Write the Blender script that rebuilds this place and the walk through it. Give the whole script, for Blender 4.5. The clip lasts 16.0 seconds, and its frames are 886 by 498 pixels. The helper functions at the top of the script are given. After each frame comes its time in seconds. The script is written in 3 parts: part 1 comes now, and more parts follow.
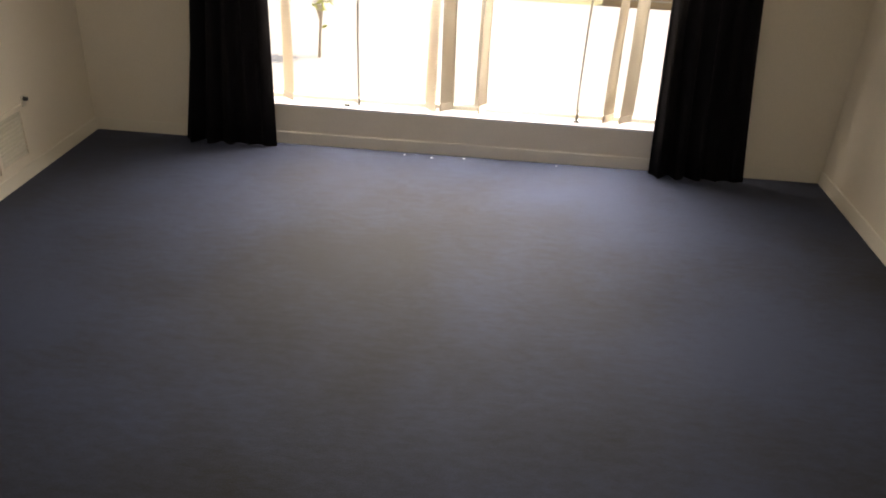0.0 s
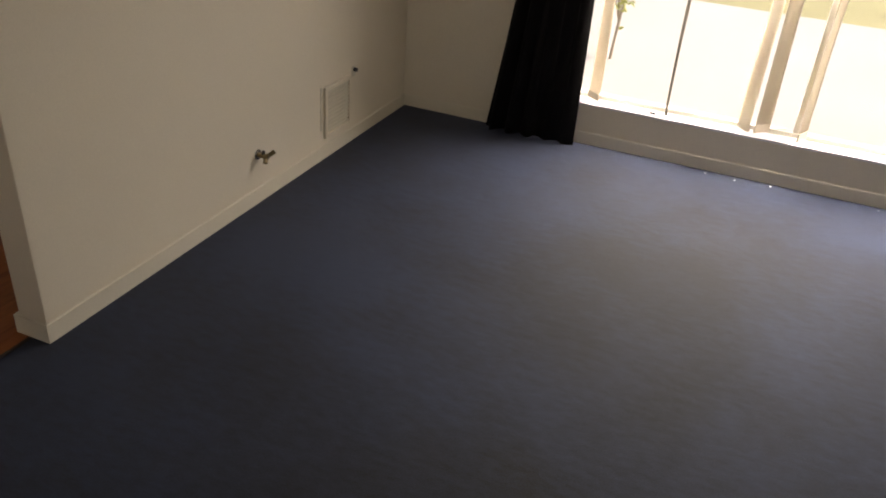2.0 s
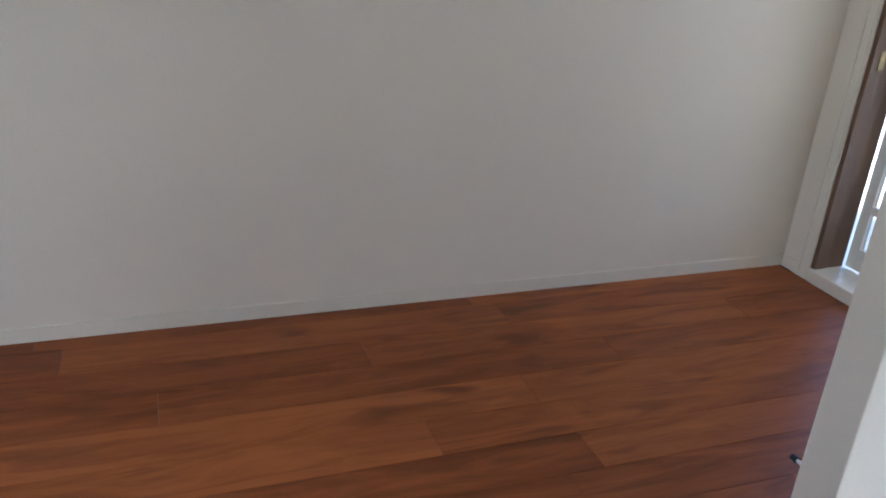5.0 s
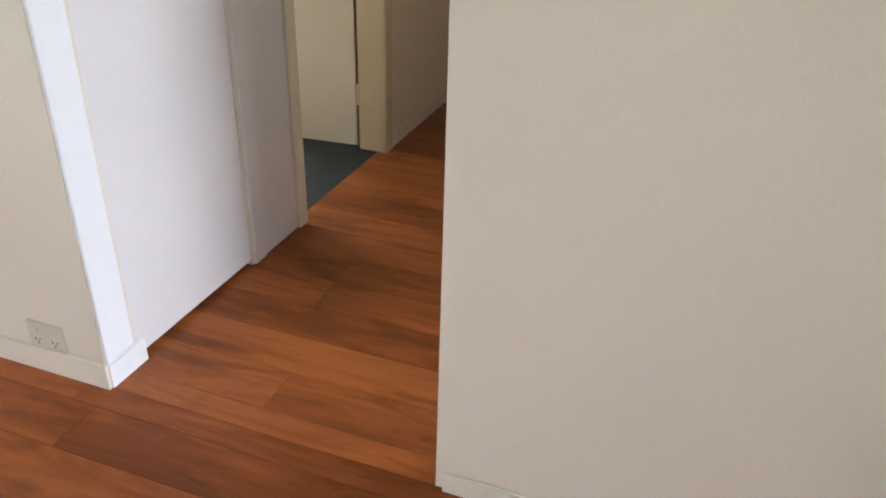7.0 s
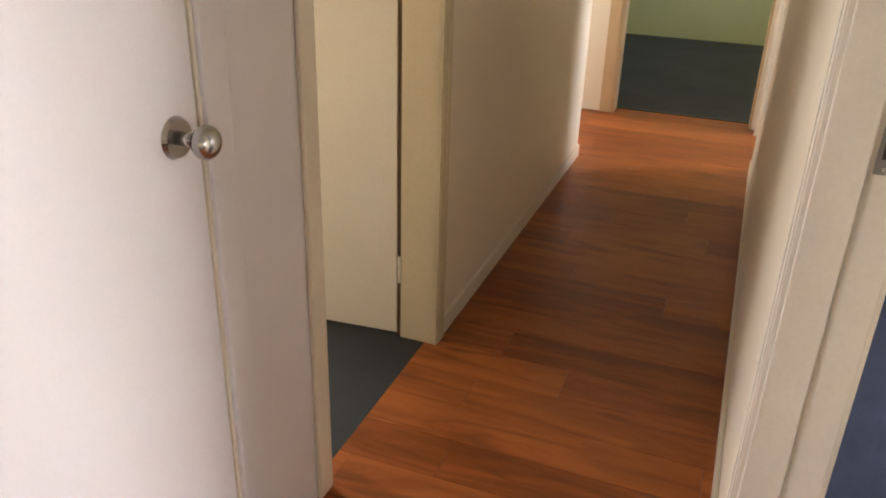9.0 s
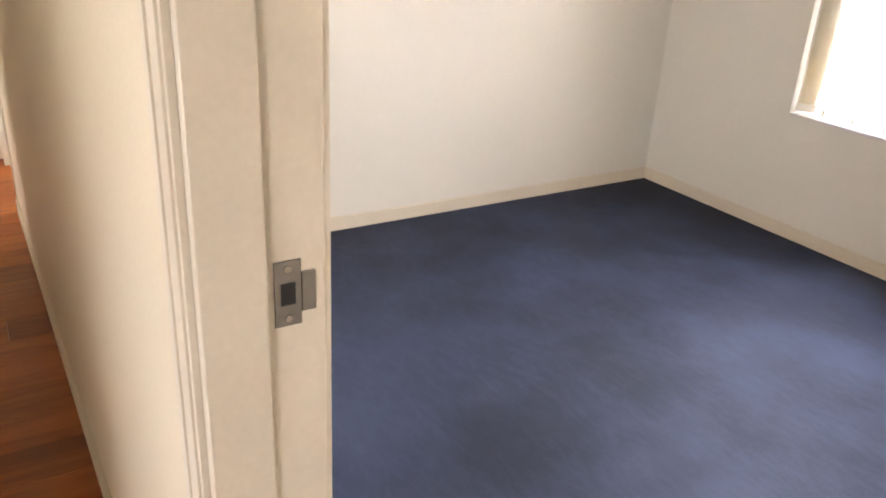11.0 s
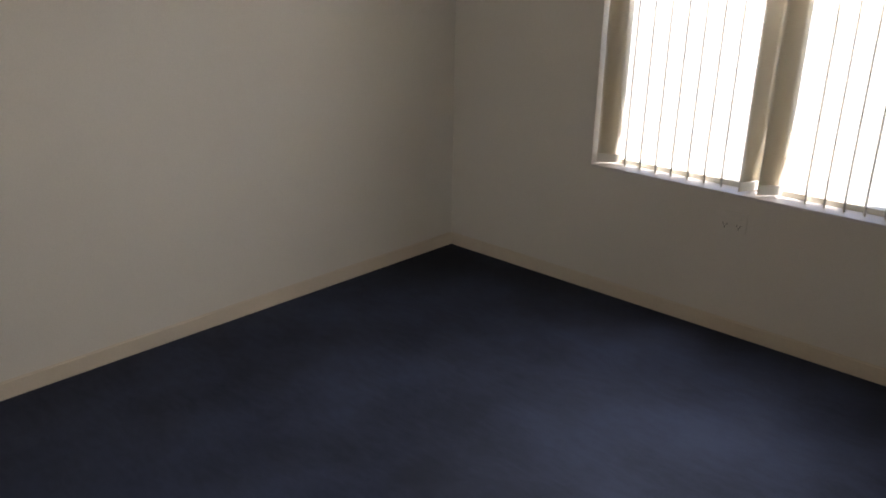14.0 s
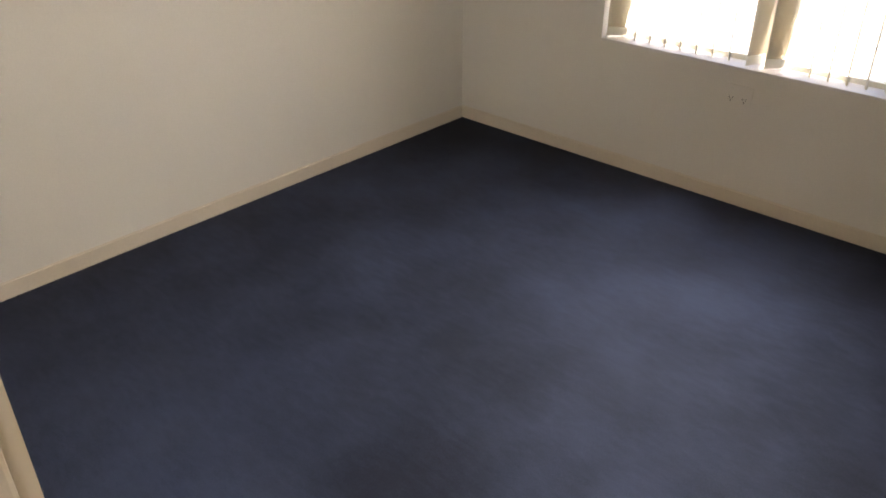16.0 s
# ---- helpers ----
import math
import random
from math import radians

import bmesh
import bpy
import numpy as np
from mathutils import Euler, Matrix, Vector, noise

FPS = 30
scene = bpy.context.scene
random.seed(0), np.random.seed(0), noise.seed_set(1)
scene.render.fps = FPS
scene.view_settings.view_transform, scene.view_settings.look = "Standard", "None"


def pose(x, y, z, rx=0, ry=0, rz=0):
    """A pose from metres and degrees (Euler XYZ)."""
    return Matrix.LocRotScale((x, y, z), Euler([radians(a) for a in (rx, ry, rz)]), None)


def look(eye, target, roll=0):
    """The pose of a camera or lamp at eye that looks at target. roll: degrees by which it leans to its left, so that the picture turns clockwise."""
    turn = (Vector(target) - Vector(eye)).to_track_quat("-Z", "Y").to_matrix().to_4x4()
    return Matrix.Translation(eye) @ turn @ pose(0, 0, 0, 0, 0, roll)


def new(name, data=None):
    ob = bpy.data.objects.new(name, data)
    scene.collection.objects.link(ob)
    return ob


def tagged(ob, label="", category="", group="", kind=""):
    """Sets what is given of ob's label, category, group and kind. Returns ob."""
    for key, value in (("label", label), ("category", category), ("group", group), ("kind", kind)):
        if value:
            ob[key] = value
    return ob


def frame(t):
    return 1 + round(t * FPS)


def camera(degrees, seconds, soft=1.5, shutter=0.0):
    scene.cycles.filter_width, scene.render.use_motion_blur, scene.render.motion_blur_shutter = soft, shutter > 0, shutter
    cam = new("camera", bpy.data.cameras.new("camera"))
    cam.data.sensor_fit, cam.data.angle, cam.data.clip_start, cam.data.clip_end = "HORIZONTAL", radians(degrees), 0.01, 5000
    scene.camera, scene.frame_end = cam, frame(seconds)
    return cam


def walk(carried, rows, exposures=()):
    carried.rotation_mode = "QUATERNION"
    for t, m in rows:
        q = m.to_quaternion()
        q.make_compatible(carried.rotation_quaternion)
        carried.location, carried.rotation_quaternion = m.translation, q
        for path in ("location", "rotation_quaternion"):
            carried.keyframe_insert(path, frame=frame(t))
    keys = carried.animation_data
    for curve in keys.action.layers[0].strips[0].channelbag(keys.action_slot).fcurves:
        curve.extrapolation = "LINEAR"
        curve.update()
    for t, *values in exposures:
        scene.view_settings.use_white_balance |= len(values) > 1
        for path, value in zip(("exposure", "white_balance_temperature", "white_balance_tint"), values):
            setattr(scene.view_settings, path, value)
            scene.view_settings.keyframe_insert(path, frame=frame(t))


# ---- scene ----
cam = camera(58.5, 16.0, soft=1.9)

PATH = [
    (0, (3.52, 1.757, 1.555), (3.42, 3.507, 0.591), 3.12),
    (0.5, (3.24, 1.677, 1.509), (3.11, 3.433, 0.56), 4.87),
    (1, (3.17, 1.697, 1.503), (2.916, 3.431, 0.539), 5.76),
    (1.5, (3.212, 1.706, 1.544), (2.778, 3.388, 0.552), 5.42),
    (2, (3.176, 1.753, 1.526), (2.566, 3.374, 0.525), 4.7),
    (2.5, (3.046, 1.833, 1.468), (2.26, 3.383, 0.478), 4.57),
    (3, (2.919, 1.907, 1.41), (1.928, 3.348, 0.439), 3.31),
    (3.5, (2.854, 1.94, 1.327), (1.593, 3.215, 0.441), -0.5),
    (4, (2.636, 1.855, 1.376), (1.25, 2.982, 0.477), 2.19),
    (4.5, (2.457, 1.867, 1.345), (0.896, 2.758, 0.467), 3.49),
    (5, (2.398, 1.779, 1.32), (0.682, 2.438, 0.517), 4.1),
    (5.2, (2.254, 1.723, 1.329), (0.515, 2.307, 0.532), 4.59),
    (6.3, (1.67, 1.50, 1.345), (-0.05, 1.40, 0.43), 3.0),
    (7.3, (1.055, 1.287, 1.366), (-0.519, 0.533, 0.389), 1.47),
    (7.5, (0.958, 1.225, 1.355), (-0.588, 0.391, 0.398), 1.43),
    (8, (0.763, 1.046, 1.36), (-0.778, 0.144, 0.458), 1.17),
    (8.5, (0.56, 0.908, 1.376), (-1.045, 0.062, 0.535), 1.41),
    (9, (0.325, 0.8, 1.389), (-1.371, 0.167, 0.539), 1.76),
    (9.5, (0.205, 0.696, 1.406), (-1.582, 0.458, 0.54), 1.89),
    (10, (0.074, 0.613, 1.414), (-1.718, 0.854, 0.558), 3.21),
    (10.2, (0.044, 0.614, 1.414), (-1.726, 1.026, 0.579), 3.19),
    (12.3, (-0.655, 1.124, 1.412), (-1.783, 2.546, 0.574), 1.23),
    (12.5, (-0.663, 1.132, 1.447), (-1.783, 2.567, 0.62), -0.05),
    (13, (-0.657, 1.159, 1.385), (-1.817, 2.613, 0.651), -0.63),
    (13.5, (-0.655, 1.158, 1.412), (-1.88, 2.577, 0.715), -0.3),
    (14, (-0.619, 1.127, 1.42), (-1.896, 2.503, 0.731), 0.92),
    (14.5, (-0.601, 1.154, 1.453), (-1.91, 2.472, 0.713), 1.21),
    (15, (-0.595, 1.109, 1.474), (-1.886, 2.394, 0.648), 1.9),
    (15.5, (-0.598, 1.091, 1.492), (-1.827, 2.358, 0.552), 1.89),
    (16, (-0.588, 0.992, 1.55), (-1.76, 2.259, 0.541), -0.14),
]
walk(cam, [(t, look(eye, target, roll)) for t, eye, target, roll in PATH],
     exposures=[(0, 1.13, 7350, 14), (1.5, 1.0, 7350, 14), (2.5, 0.9, 7350, 15), (3.3, 1.15, 6950, 15), (4.1, 1.8, 5500, 16), (4.6, 2.05, 5350, 15), (5.2, 2.7, 5050, 10),
                (7.3, 3.05, 5900, 11), (8.5, 2.9, 6250, 15), (9.0, 3.3, 6650, 17), (9.5, 3.65, 6700, 19), (10.2, 4.0, 6450, 19), (11.3, 3.5, 6800, 15),
                (12.3, 2.85, 6900, 14), (13.0, 2.4, 6800, 13), (13.5, 2.05, 6700, 14), (14.5, 1.55, 6500, 14), (15.3, 1.5, 6500, 14), (16, 2.7, 7100, 14)])

# ---- light ----
world = bpy.data.worlds.new("world")
scene.world = world
world.use_nodes = True
wn = world.node_tree.nodes
wl = world.node_tree.links
sky = wn.new("ShaderNodeTexSky")
sky.sky_type = 'NISHITA'
sky.sun_disc = False
sky.sun_elevation = radians(58)
sky.sun_rotation = radians(72)
wn["Background"].inputs["Strength"].default_value = 0.15
wl.new(sky.outputs[0], wn["Background"].inputs["Color"])
sun = new("sun", bpy.data.lights.new("sun", 'SUN'))
sun.data.energy = 4.0
sun.data.angle = radians(0.5)
sun.data.color = (1.0, 0.95, 0.88)
sun.matrix_world = look((0, 0, 20), (-5.0 * math.sin(radians(72)), -5.0 * math.cos(radians(72)), 20 - 8.0))


def window_light(x, y, z, w, h, power, target, color=(1.0, 0.98, 0.95), spread=180):
    """Daylight through the upper part of a window, which can be an added, unseen one."""
    lamp = new("window_daylight", bpy.data.lights.new("window_daylight", 'AREA'))
    lamp.data.shape = 'RECTANGLE'
    lamp.data.size, lamp.data.size_y = w, h
    lamp.data.energy = power
    lamp.data.spread = radians(spread)
    lamp.data.color = color
    lamp.matrix_world = look((x, y, z), target)
    return lamp


window_light(3.36, 5.70, 1.5, 2.3, 0.9, 13, (3.36, 4.70, 0.2), spread=110)
window_light(3.36, 5.66, 1.12, 2.3, 0.12, 23, (3.36, 5.20, 0.0), spread=100)
window_light(3.36, 5.69, 1.5, 2.3, 0.9, 9, (3.36, 2.0, 1.2))
# Lamp in an added, unseen window behind the walker, to brighten the hall wall.
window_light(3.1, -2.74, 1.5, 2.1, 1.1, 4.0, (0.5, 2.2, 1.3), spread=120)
window_light(-1.8, 4.145, 1.72, 1.2, 0.6, 7.6, (-1.7, 2.0, 0.3), spread=115)
window_light(0.62, 4.35, 1.55, 0.75, 0.8, 0.33, (0.6, 2.4, 0.6))
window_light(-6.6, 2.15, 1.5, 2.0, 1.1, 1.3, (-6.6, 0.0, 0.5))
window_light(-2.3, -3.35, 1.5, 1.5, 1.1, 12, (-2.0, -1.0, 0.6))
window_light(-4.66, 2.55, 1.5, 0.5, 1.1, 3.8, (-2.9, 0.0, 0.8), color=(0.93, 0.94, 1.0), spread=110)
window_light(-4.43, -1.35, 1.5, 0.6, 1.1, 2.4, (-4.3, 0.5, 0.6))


# ---- materials ----
def material(name, color, rough=0.6, metal=0.0, vary=0.08, scale=3.0, fine=60.0, bump=0.1, stretch=(1, 1, 1), spec=0.5, island=False, rand=0.0,
             second=None):
    m = bpy.data.materials.new(name)
    m.use_nodes = True
    n, l = m.node_tree.nodes, m.node_tree.links
    b = n["Principled BSDF"]
    b.inputs["Metallic"].default_value = metal
    b.inputs["Specular IOR Level"].default_value = spec
    tc = n.new("ShaderNodeTexCoord")
    mp = n.new("ShaderNodeMapping")
    mp.inputs["Scale"].default_value = stretch
    geo = n.new("ShaderNodeNewGeometry")
    l.new(geo.outputs["Position"], mp.inputs["Vector"])
    big = n.new("ShaderNodeTexNoise")
    big.inputs["Scale"].default_value = scale
    big.inputs["Detail"].default_value = 4
    small = n.new("ShaderNodeTexNoise")
    small.inputs["Scale"].default_value = fine
    small.inputs["Detail"].default_value = 3
    for k in (big, small):
        l.new(mp.outputs[0], k.inputs["Vector"])
    add = n.new("ShaderNodeMath")
    add.operation = 'ADD'
    l.new(big.outputs["Fac"], add.inputs[0])
    l.new(small.outputs["Fac"], add.inputs[1])
    half = n.new("ShaderNodeMath")
    half.operation = 'MULTIPLY'
    half.inputs[1].default_value = 0.5
    l.new(add.outputs[0], half.inputs[0])
    fac = half.outputs[0]
    if rand:
        info = n.new("ShaderNodeObjectInfo")
        mad = n.new("ShaderNodeMath")
        mad.operation = 'MULTIPLY_ADD'
        mad.inputs[1].default_value = rand
        l.new(info.outputs["Random"], mad.inputs[0])
        l.new(fac, mad.inputs[2])
        sub = n.new("ShaderNodeMath")
        sub.operation = 'SUBTRACT'
        sub.inputs[1].default_value = rand / 2
        l.new(mad.outputs[0], sub.inputs[0])
        fac = sub.outputs[0]
    ramp = n.new("ShaderNodeValToRGB")
    ramp.color_ramp.elements[0].position = 0.3
    ramp.color_ramp.elements[1].position = 0.7
    lo = second if second else tuple(c * (1 - vary) for c in color)
    hi = tuple(min(1.0, c * (1 + vary)) for c in color)
    ramp.color_ramp.elements[0].color = (*lo, 1)
    ramp.color_ramp.elements[1].color = (*hi, 1)
    l.new(fac, ramp.inputs["Fac"])
    l.new(ramp.outputs[0], b.inputs["Base Color"])
    rr = n.new("ShaderNodeMapRange")
    rr.inputs["To Min"].default_value = max(0.02, rough - 0.07)
    rr.inputs["To Max"].default_value = min(1.0, rough + 0.07)
    l.new(big.outputs["Fac"], rr.inputs["Value"])
    l.new(rr.outputs[0], b.inputs["Roughness"])
    bp = n.new("ShaderNodeBump")
    bp.inputs["Strength"].default_value = bump
    bp.inputs["Distance"].default_value = 0.004
    l.new(small.outputs["Fac"], bp.inputs["Height"])
    l.new(bp.outputs[0], b.inputs["Normal"])
    return m


M_WALL_BED = material("off_white_wall_paint", (0.72, 0.695, 0.65), rough=0.55, vary=0.06, scale=0.9, fine=180, bump=0.06)
M_WALL = material("cream_wall_paint", (0.745, 0.66, 0.525), rough=0.55, vary=0.06, scale=0.9, fine=180, bump=0.06)
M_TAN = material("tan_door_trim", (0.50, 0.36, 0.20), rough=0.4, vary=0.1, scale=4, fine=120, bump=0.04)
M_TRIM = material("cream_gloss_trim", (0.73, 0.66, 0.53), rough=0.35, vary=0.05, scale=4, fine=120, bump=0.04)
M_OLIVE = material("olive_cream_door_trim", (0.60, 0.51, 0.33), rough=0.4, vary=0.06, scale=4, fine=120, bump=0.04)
M_JAMB = material("beige_gloss_jamb", (0.68, 0.61, 0.51), rough=0.38, vary=0.05, scale=4, fine=120, bump=0.04)
M_GLOSS = material("white_gloss_board", (0.80, 0.80, 0.82), rough=0.3, vary=0.02, scale=2, fine=150, bump=0.03)
M_WHITE = material("white_satin_door", (0.71, 0.68, 0.685), rough=0.4, vary=0.03, scale=2, fine=150, bump=0.03)
M_CEIL = material("white_ceiling", (0.8, 0.79, 0.76), rough=0.8, vary=0.03, fine=200, bump=0.05)
M_GREEN = material("pale_green_wall_paint", (0.50, 0.51, 0.25), rough=0.6, vary=0.04, scale=1.5, fine=180, bump=0.05)
M_SUB = material("dark_floor_joint", (0.03, 0.018, 0.012), rough=0.8)
M_CURTAIN = material("black_curtain_cloth", (0.015, 0.013, 0.014), rough=0.9, vary=0.3, scale=6, fine=300, bump=0.4, spec=0.15)
M_ALU = material("cream_aluminium_frame", (0.72, 0.68, 0.58), rough=0.4, vary=0.04)
M_BLACK = material("black_seal", (0.02, 0.02, 0.02), rough=0.5)
M_CHROME = material("brushed_steel", (0.44, 0.42, 0.40), rough=0.22, metal=1.0, vary=0.08, scale=20)
M_STEEL = material("dull_steel", (0.26, 0.25, 0.24), rough=0.38, metal=1.0, vary=0.1, scale=20)
M_BRASS = material("tarnished_brass", (0.22, 0.17, 0.09), rough=0.3, metal=1.0, vary=0.15, scale=30)
M_PLASTIC = material("white_plastic", (0.78, 0.76, 0.70), rough=0.35, vary=0.03)
M_BEIGE = material("beige_plastic", (0.60, 0.55, 0.43), rough=0.4, vary=0.05)
M_TIMBER = material("brown_timber", (0.14, 0.075, 0.035), rough=0.5, vary=0.25, fine=40, stretch=(8, 8, 1))
M_BARK = material("pale_bark", (0.36, 0.29, 0.21), rough=0.8, vary=0.2)
M_CONCRETE = material("pale_concrete_paving", (0.52, 0.48, 0.42), rough=0.85, vary=0.12, scale=0.8, fine=60, bump=0.3)
M_GRASS = material("dry_lawn", (0.36, 0.32, 0.16), rough=0.95, vary=0.3, scale=0.6, fine=30, bump=0.5)
M_LEAF = material("green_leaf", (0.42, 0.44, 0.11), rough=0.5, vary=0.3, scale=8, fine=40)
M_BRICK = material("brown_garden_wall", (0.34, 0.23, 0.13), rough=0.85, vary=0.2, scale=6, fine=50, bump=0.4)
M_CRUMB = material("white_paper_scrap", (0.8, 0.8, 0.78), rough=0.8)


def carpet(name, dark, light, patch, pile=0.25, patchy=0.85, low=0.57, high=0.90):
    """Cut-pile carpet: speckled tufts, and broad patches where the pile lies the other way."""
    m = bpy.data.materials.new(name)
    m.use_nodes = True
    n, l = m.node_tree.nodes, m.node_tree.links
    b = n["Principled BSDF"]
    b.inputs["Roughness"].default_value = 0.72
    b.inputs["Specular IOR Level"].default_value = 0.13
    b.inputs["Sheen Weight"].default_value = 0.04
    b.inputs["Sheen Roughness"].default_value = 0.6
    geo = n.new("ShaderNodeNewGeometry")
    wide = n.new("ShaderNodeTexNoise")
    wide.inputs["Scale"].default_value = patch
    wide.inputs["Detail"].default_value = 3
    wide.inputs["Roughness"].default_value = 0.6
    wide.inputs["Distortion"].default_value = 0.0
    fine = n.new("ShaderNodeTexNoise")
    fine.inputs["Scale"].default_value = 260
    fine.inputs["Detail"].default_value = 2
    brush = n.new("ShaderNodeTexNoise")
    brush.inputs["Scale"].default_value = 26
    brush.inputs["Detail"].default_value = 6
    brush.inputs["Roughness"].default_value = 0.7
    for k in (wide, fine):
        l.new(geo.outputs["Position"], k.inputs["Vector"])
    rows = n.new("ShaderNodeMapping")
    rows.inputs["Scale"].default_value = (0.6, 1.3, 1.0)
    l.new(geo.outputs["Position"], rows.inputs["Vector"])
    l.new(rows.outputs[0], brush.inputs["Vector"])
    a = n.new("ShaderNodeMath")
    a.operation = 'MULTIPLY_ADD'
    a.inputs[1].default_value = pile
    less = n.new("ShaderNodeMath")
    less.operation = 'MULTIPLY'
    less.inputs[1].default_value = patchy
    l.new(wide.outputs["Fac"], less.inputs[0])
    l.new(brush.outputs["Fac"], a.inputs[0])
    l.new(less.outputs[0], a.inputs[2])
    c = n.new("ShaderNodeMath")
    c.operation = 'MULTIPLY_ADD'
    c.inputs[1].default_value = 0.30
    l.new(fine.outputs["Fac"], c.inputs[0])
    l.new(a.outputs[0], c.inputs[2])
    r = n.new("ShaderNodeValToRGB")
    r.color_ramp.elements[0].position = low
    r.color_ramp.elements[1].position = high
    r.color_ramp.elements[0].color = (*dark, 1)
    r.color_ramp.elements[1].color = (*light, 1)
    l.new(c.outputs[0], r.inputs["Fac"])
    l.new(r.outputs[0], b.inputs["Base Color"])
    bp = n.new("ShaderNodeBump")
    bp.inputs["Strength"].default_value = 0.45
    bp.inputs["Distance"].default_value = 0.003
    l.new(fine.outputs["Fac"], bp.inputs["Height"])
    l.new(bp.outputs[0], b.inputs["Normal"])
    return m


M_CARPET = carpet("blue_grey_carpet", (0.0165, 0.0155, 0.0165), (0.029, 0.0365, 0.064), 0.8, 0.36, 0.8, 0.575, 0.84)
M_CARPET_BED = carpet("navy_blue_carpet", (0.0046, 0.0074, 0.0200), (0.0262, 0.0362, 0.0740), 1.1, 0.30, 1.0, 0.68, 0.99)
M_CARPET_GREY = carpet("charcoal_carpet", (0.024, 0.027, 0.026), (0.042, 0.046, 0.044), 2.0)


def plank_material():
    """Printed vinyl plank: long figure, dark streaks and knots, each plank shifted and tinted on its own."""
    m = bpy.data.materials.new("red_brown_vinyl_plank")
    m.use_nodes = True
    n, l = m.node_tree.nodes, m.node_tree.links
    b = n["Principled BSDF"]
    b.inputs["Specular IOR Level"].default_value = 0.18
    geo = n.new("ShaderNodeNewGeometry")
    info = n.new("ShaderNodeObjectInfo")
    off = n.new("ShaderNodeVectorMath")
    off.operation = 'MULTIPLY_ADD'
    off.inputs[1].default_value = (31.0, 17.0, 9.0)
    l.new(info.outputs["Random"], off.inputs[0])
    l.new(geo.outputs["Position"], off.inputs[2])

    def grain(stretch, scale, detail, rough, distort):
        mp = n.new("ShaderNodeMapping")
        mp.inputs["Scale"].default_value = stretch
        l.new(off.outputs[0], mp.inputs["Vector"])
        t = n.new("ShaderNodeTexNoise")
        t.inputs["Scale"].default_value = scale
        t.inputs["Detail"].default_value = detail
        t.inputs["Roughness"].default_value = rough
        t.inputs["Distortion"].default_value = distort
        l.new(mp.outputs[0], t.inputs["Vector"])
        return t.outputs["Fac"]

    figure = grain((6, 0.8, 1), 1.9, 6, 0.66, 1.4)
    streak = grain((10, 1.8, 1), 1.3, 2, 0.5, 0.8)
    r = n.new("ShaderNodeValToRGB")
    r.color_ramp.elements[0].position = 0.30
    r.color_ramp.elements[1].position = 0.72
    r.color_ramp.elements[0].color = (0.180, 0.047, 0.012, 1)
    r.color_ramp.elements[1].color = (0.37, 0.113, 0.029, 1)
    tint = n.new("ShaderNodeMath")
    tint.operation = 'MULTIPLY_ADD'
    tint.inputs[1].default_value = 0.33
    l.new(info.outputs["Random"], tint.inputs[0])
    l.new(figure, tint.inputs[2])
    down = n.new("ShaderNodeMath")
    down.operation = 'SUBTRACT'
    down.inputs[1].default_value = 0.15
    l.new(tint.outputs[0], down.inputs[0])
    l.new(down.outputs[0], r.inputs["Fac"])
    dark = n.new("ShaderNodeMapRange")
    dark.inputs["From Min"].default_value = 0.55
    dark.inputs["From Max"].default_value = 0.74
    dark.inputs["To Min"].default_value = 0.0
    dark.inputs["To Max"].default_value = 0.75
    l.new(streak, dark.inputs["Value"])
    mix = n.new("ShaderNodeMix")
    mix.data_type = 'RGBA'
    mix.inputs["B"].default_value = (0.120, 0.031, 0.009, 1)
    l.new(dark.outputs[0], mix.inputs["Factor"])
    l.new(r.outputs[0], mix.inputs["A"])
    l.new(mix.outputs["Result"], b.inputs["Base Color"])
    rr = n.new("ShaderNodeMapRange")
    rr.inputs["To Min"].default_value = 0.26
    rr.inputs["To Max"].default_value = 0.42
    l.new(figure, rr.inputs["Value"])
    l.new(rr.outputs[0], b.inputs["Roughness"])
    bp = n.new("ShaderNodeBump")
    bp.inputs["Strength"].default_value = 0.06
    bp.inputs["Distance"].default_value = 0.002
    l.new(figure, bp.inputs["Height"])
    l.new(bp.outputs[0], b.inputs["Normal"])
    return m


M_PLANK = plank_material()


def fabric(name, color, through_light):
    """Thin blind cloth that lets part of the daylight through."""
    m = material(name, color, rough=0.75, vary=0.06, scale=5, fine=240, bump=0.2)
    n, l = m.node_tree.nodes, m.node_tree.links
    t = n.new("ShaderNodeBsdfTranslucent")
    t.inputs["Color"].default_value = (*(0.5 + 0.5 * c for c in color), 1)
    mix = n.new("ShaderNodeMixShader")
    mix.inputs["Fac"].default_value = through_light
    l.new(n["Principled BSDF"].outputs[0], mix.inputs[1])
    l.new(t.outputs[0], mix.inputs[2])
    l.new(mix.outputs[0], n["Material Output"].inputs["Surface"])
    return m


# Cloth of the two vanes in shade: the shading is put into the colour.
M_BLIND_SHADED = fabric("shaded_blind_fabric", (0.11, 0.09, 0.06), 0.02)
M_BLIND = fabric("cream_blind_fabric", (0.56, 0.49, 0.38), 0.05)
M_BLIND_BED = fabric("thin_cream_blind_fabric", (0.74, 0.68, 0.56), 0.6)


def glass(name):
    m = bpy.data.materials.new(name)
    m.use_nodes = True
    b = m.node_tree.nodes["Principled BSDF"]
    b.inputs["Transmission Weight"].default_value = 1.0
    b.inputs["Roughness"].default_value = 0.0
    b.inputs["IOR"].default_value = 1.05
    return m


M_GLASS = glass("clear_glass")


